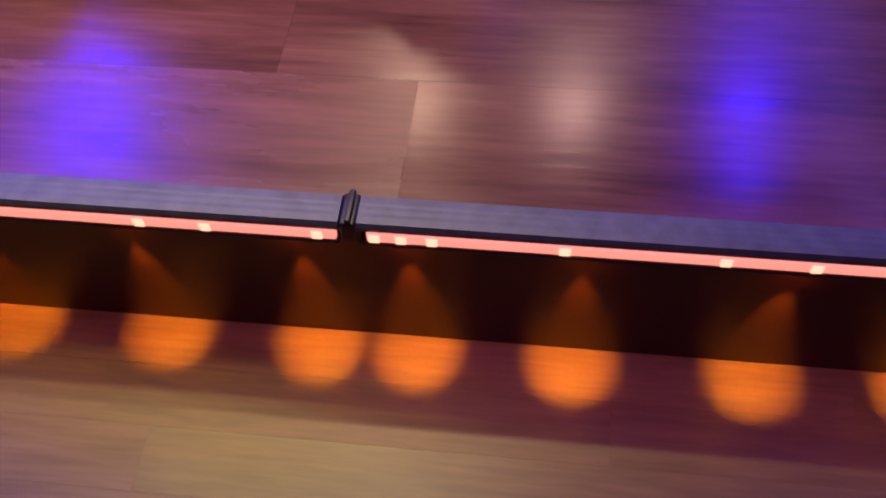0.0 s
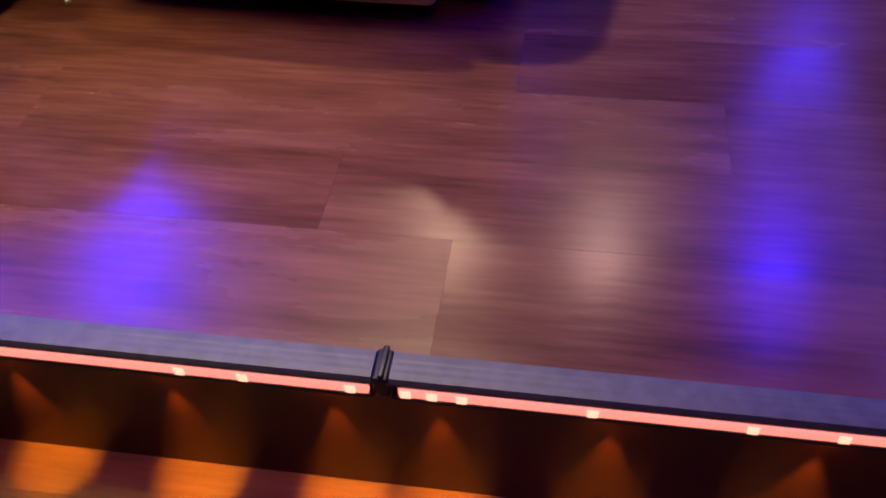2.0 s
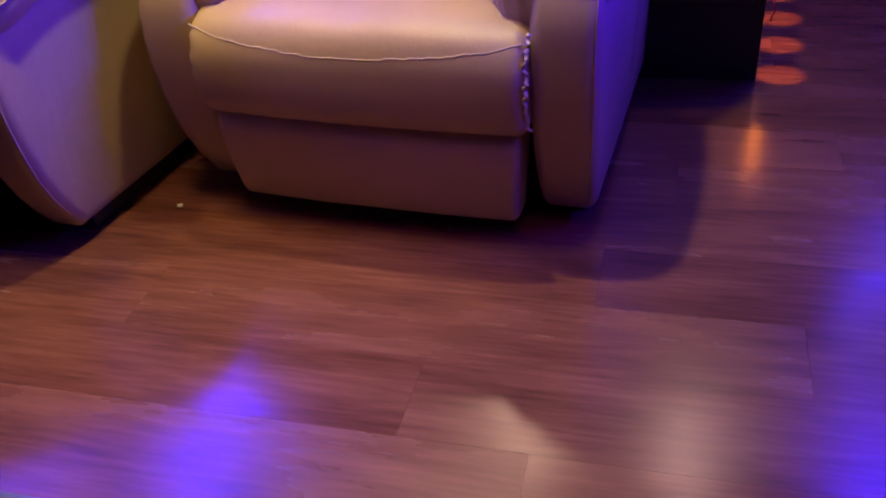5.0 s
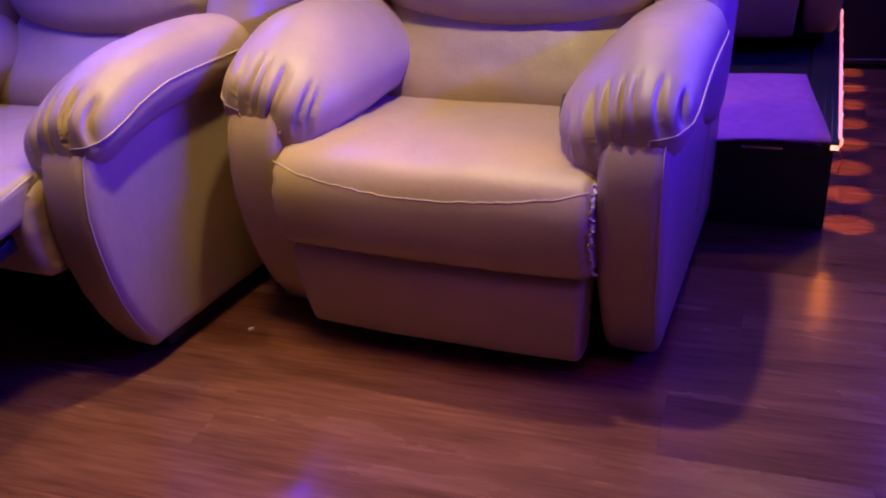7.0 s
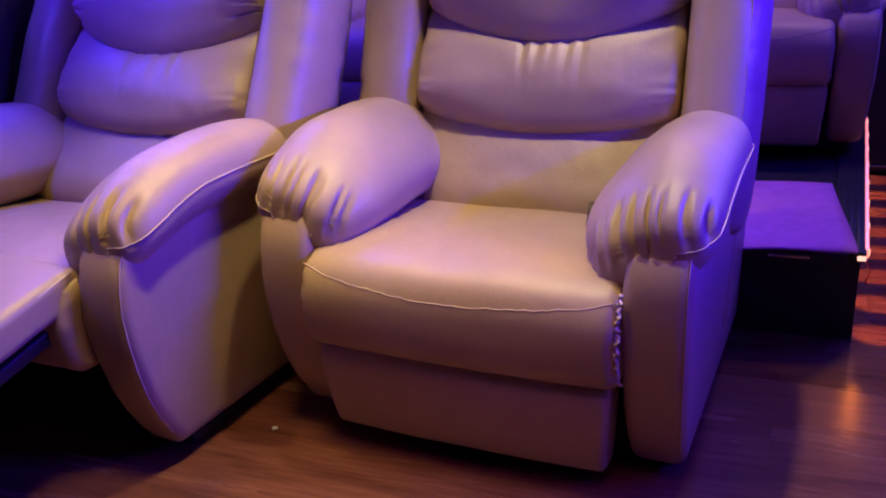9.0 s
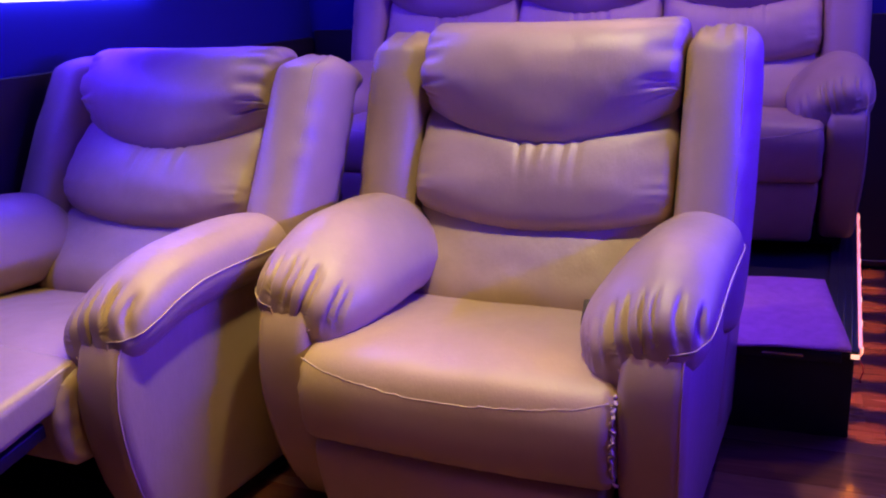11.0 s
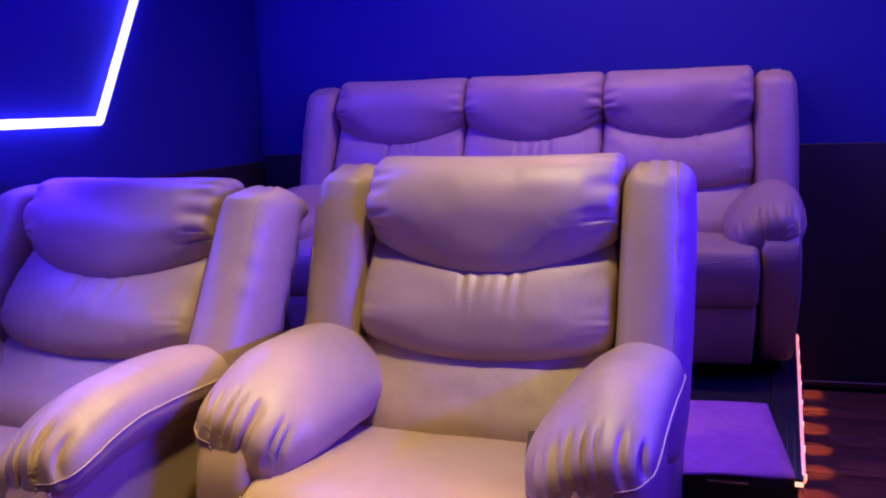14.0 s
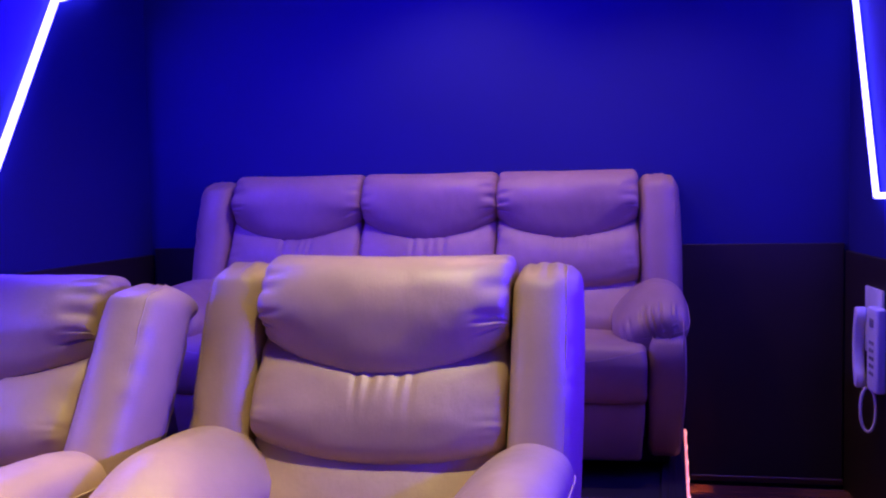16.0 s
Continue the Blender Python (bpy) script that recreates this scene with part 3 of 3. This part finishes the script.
bm.faces.new(hi)
bm.faces.new(lo[::-1])
for k in range(4):
    bm.faces.new((lo[k], lo[(k + 1) % 4], hi[(k + 1) % 4], hi[k]))
bmesh.ops.recalc_face_normals(bm, faces=list(bm.faces))
structure("platform", bm, BLACK, "black raised platform that carries the sofa")
EDGE = Matrix.Translation((0.272, 2.29, PLAT_H)) @ Matrix.Rotation(radians(90 - 4.3), 4, "Z")
side = thing("step_nosing", EDGE, "lit step nosing along the platform side", "step nosing", "lit step nosings")
part("tread_profile", box_bm(0.0, 1.52, 0.0, 0.085, -0.012, 0.004, 0.003), BLACK, side, "black ribbed profile")
for k in range(3):
    part("rib", box_bm(0.0, 1.52, 0.015 + 0.02 * k, 0.022 + 0.02 * k, 0.0045, 0.007, 0.001, 1), BLACK, side)
part("light_strip", box_bm(0.03, 1.50, -0.006, 0.006, -0.02, 0.004, 0.002), LED_PINK, side, "glowing pink-amber diffuser")
part("led_bulb", box_bm(-0.004, 0.0, 0.0, 0.02, -0.016, -0.004, 0.001), LED_HOT, side, "bright amber diode", False)
front_edge = thing("step_nosing", Matrix.Translation((X_LEFT + 0.03, 2.285, PLAT_H)), "black step nosing on the platform front", "step nosing", "lit step nosings")
part("tread_profile", box_bm(0.0, 2.22, -0.006, 0.06, -0.028, 0.002, 0.004), BLACK, front_edge, "black profile")
part("bright_strip", box_bm(2.03, 2.13, -0.009, -0.0065, -0.016, -0.008, 0.001), STEEL, front_edge, "short bare metal strip")
for k in range(8):
    part("led_bulb", box_bm(0.045 + 0.205 * k, 0.065 + 0.205 * k, -0.009, -0.0065, -0.019, -0.006, 0.001), LED_HOT, side, "bright amber diode", False)
for k in range(8):
    y = 2.35 + 0.205 * k
    x = 0.29 + 0.075 * (y - 2.3)
    spot("nosing_spot", (x, y, PLAT_H - 0.02), (x + 0.030, y, 0.0), 4.2, 36, 0.6, (1.0, 0.31, 0.002), 0.004)
# two extra lamps added at the corner to draw the diodes' streaks on the floor
spot("nosing_spot", (0.275, 2.275, PLAT_H - 0.035), (0.20, 1.6, 0.0), 0.30, 60, 1.0, (1.0, 0.22, 0.01), 0.006)
spot("nosing_spot", (0.275, 2.275, PLAT_H - 0.10), (0.20, 1.6, 0.0), 0.26, 60, 1.0, (1.0, 0.22, 0.01), 0.006)
wire = thing("loose_wire", pose(0.272, 2.285, 0.20), "thin red wire hanging from the platform corner", "wire")
part("strand", tube_bm([(0.0, 0, 0.03), (0.008, -0.004, 0.015), (0.010, -0.006, 0.0), (0.004, -0.004, -0.02), (0.006, -0.004, -0.03)], 0.0018, 6), plain("red_wire", (0.4, 0.02, 0.02), (0.5, 0.03, 0.03), 0.4), wire)

# mat on the platform
mat_root = thing("floor_mat", pose(0, 0, PLAT_H), "purple-lit grey woven mat lying on the platform", "mat")
bm = bmesh.new()
grid = []
NX, NY = 20, 28
for j in range(NY + 1):
    row = []
    for i in range(NX + 1):
        fx, fy = i / NX, j / NY
        x0, x1 = -0.45, 0.252 - 0.035 * fy
        y0 = 2.215 + 0.075 * fx ** 2
        x, y = x0 + (x1 - x0) * fx, y0 + (2.845 - y0) * fy
        z = 0.008 + 0.004 * math.sin(9 * fx) * math.sin(7 * fy) + (0.006 * math.sin(11 * fx) if j == 0 else 0)
        row.append(bm.verts.new((x, y, z)))
    grid.append(row)
top = [bm.faces.new((grid[j][i], grid[j][i + 1], grid[j + 1][i + 1], grid[j + 1][i])) for j in range(NY) for i in range(NX)]
ext = bmesh.ops.extrude_face_region(bm, geom=top)
for v in [g for g in ext["geom"] if isinstance(g, bmesh.types.BMVert)]:
    v.co.z += 0.006
bmesh.ops.recalc_face_normals(bm, faces=list(bm.faces))
part("mat_sheet", bm, CARPET, mat_root)

# ---------------------------------------------------------------- seats
recliner("recliner_sofa", pose(-0.675, 3.125, PLAT_H), 3, "beige leather three-seat recliner sofa on the raised platform", "sofa", "leather seats", False, 300)
recliner("recliner", pose(-0.545, 1.49, 0.0, 0, 0, -5.3), 1, "beige leather recliner armchair with closed footrest", "armchair", "leather seats", False, 100)
recliner("recliner", pose(-1.595, 1.325, 0.0, 0, 0, -8), 1, "beige leather recliner armchair with raised footrest", "armchair", "leather seats", True, 200, 27)

remote = thing("remote_control", pose(-0.312, 1.80, 0.474, 0, 0, 8), "black remote lying on the recliner seat", "remote control")
part("case", box_bm(-0.024, 0.024, -0.07, 0.07, 0.0, 0.016, 0.005, 3), PHONE_BLACK, remote)

crumb = thing("paper_scrap", pose(-1.017, 1.545, 0.001, 0, 0, 35), "tiny white paper scrap lying on the planks", "scrap")
part("scrap_body", box_bm(-0.006, 0.006, -0.004, 0.004, 0.0, 0.005, 0.0015, 2), WHITE_PLASTIC, crumb)

# ---------------------------------------------------------------- wall lights
def neon(name, x, pts, label, radius):
    root = thing(name, Matrix.Identity(4), label, "neon light", "neon wall lights")
    for (a, b), (c, d) in zip(pts, pts[1:]):
        p, q = Vector((x, a, b)), Vector((x, c, d))
        part("tube", tube_bm([p, p.lerp(q, 0.5), q], radius, 10), NEON, root, "glowing blue-white tube")
    return root


neon("neon_light", X_LEFT + 0.022, NEON_L, "blue-white neon line on the blue side wall", 0.0155)
neon("neon_light", X_RIGHT - 0.022, NEON_R, "blue-white neon line on the blue side wall", 0.0115)

# ---------------------------------------------------------------- intercom on the side wall
tel = thing("wall_telephone", pose(X_RIGHT - 0.018, 3.395, 0.685), "white wall telephone with hanging cord on dark panel", "telephone")
part("wall_plate", box_bm(-0.012, 0.0, -0.04, 0.165, -0.06, 0.185, 0.004), WHITE_PLASTIC, tel, "white mounting plate")
part("body", box_bm(-0.05, -0.012, -0.11, 0.0, -0.17, 0.13, 0.012, 3), WHITE_PLASTIC, tel)
grip = [(0.012 + 0.030 * (1 - (z / 0.145) ** 2) + 0.028, z - 0.025) for z in np.linspace(-0.145, 0.145, 15)]
grip += [(0.012, 0.12), (0.012, 0.075)] + [(0.020 + 0.020 * (1 - (z / 0.09) ** 2), z - 0.025) for z in np.linspace(0.09, -0.09, 11)] + [(0.012, -0.125), (0.012, -0.17)]
part("handset", prism_bm(grip, -0.082, -0.045, 0.007, 3), WHITE_PLASTIC, tel, "curved white handset")
for k in range(10):
    a, b = -0.088 + 0.03 * (k % 2), -0.11 + 0.027 * (k // 2)
    part("key", box_bm(-0.0535, -0.0502, a, a + 0.018, b, b + 0.013, 0.002), KEY_GREY, tel, "small grey key")
part("label_window", box_bm(-0.0525, -0.0502, -0.085, -0.04, 0.06, 0.09, 0.001), KEY_GREY, tel, "small grey label window")
loop = [(-0.045 - 0.024 * math.cos(a), -0.01 + 0.016 * math.cos(a) * (0.5 + 0.5 * math.sin(-a) ** 2), -0.245 + 0.08 * math.sin(a)) for a in [radians(100 + 340 * k / 40) for k in range(41)]]
part("cord", tube_bm(loop, 0.006, 8), WHITE_PLASTIC, tel, "white looped cord")

# ---------------------------------------------------------------- floor planks
PLANK_W, PLANK_L = 0.186, 1.22
PLANK_MESHES = {}


def plank_mesh(length, width, material):
    key = (round(length, 3), round(width, 3), material.name)
    if key not in PLANK_MESHES:
        bm = box_bm(0.00015, length - 0.00015, 0.00015, width - 0.00015, -0.0115, 0.0)
        PLANK_MESHES[key] = mesh_of("plank", bm, material, False)
    return PLANK_MESHES[key]


def lay(parent, m, y0, rows, x_from, x_to, width, length, shifts, ymax, material=PLANK):
    for r in range(rows):
        y = y0 + r * width
        w = min(width, ymax - y)
        if w < 0.01:
            break
        x = x_from + shifts[r % len(shifts)] - length
        while x < x_to:
            a, b = max(x, x_from), min(x + length, x_to)
            if b - a > 0.02:
                o = new("plank", plank_mesh(b - a, w, material))
                o.parent = parent
                o.matrix_world = m @ Matrix.Translation((a, y, 0))
            x += length


# upper floor rows start at the nosing
lay(floor, FRONT, 0.003, 1, -1.84, -0.06, 0.218, PLANK_L, (0.56,), 0.222)
lay(floor, FRONT, 0.003, 1, -0.06, 1.11, 0.218, PLANK_L, (PLANK_L,), 0.222, PLANK_SHEEN)
lay(floor, FRONT, 0.221, 17, -1.84, 1.11, PLANK_W, PLANK_L, (0.35, 0.98, 0.62, 0.2, 0.75, 1.1, 0.1), 3.15)
LOWM = FRONT @ Matrix.Translation((0, -0.03, Z_LOW))
lay(low_floor, LOWM @ Matrix.Rotation(math.pi, 4, "Z"), 0.0, 1, -1.10, 1.84, 0.085, 1.22, (0.5,), 9, PLANK_LOW)
lay(low_floor, LOWM @ Matrix.Rotation(math.pi, 4, "Z"), 0.085, 31, -1.10, 1.84, 0.1, 1.22, (0.85, 0.3, 1.05, 0.6, 0.15), 9, PLANK_LOW)
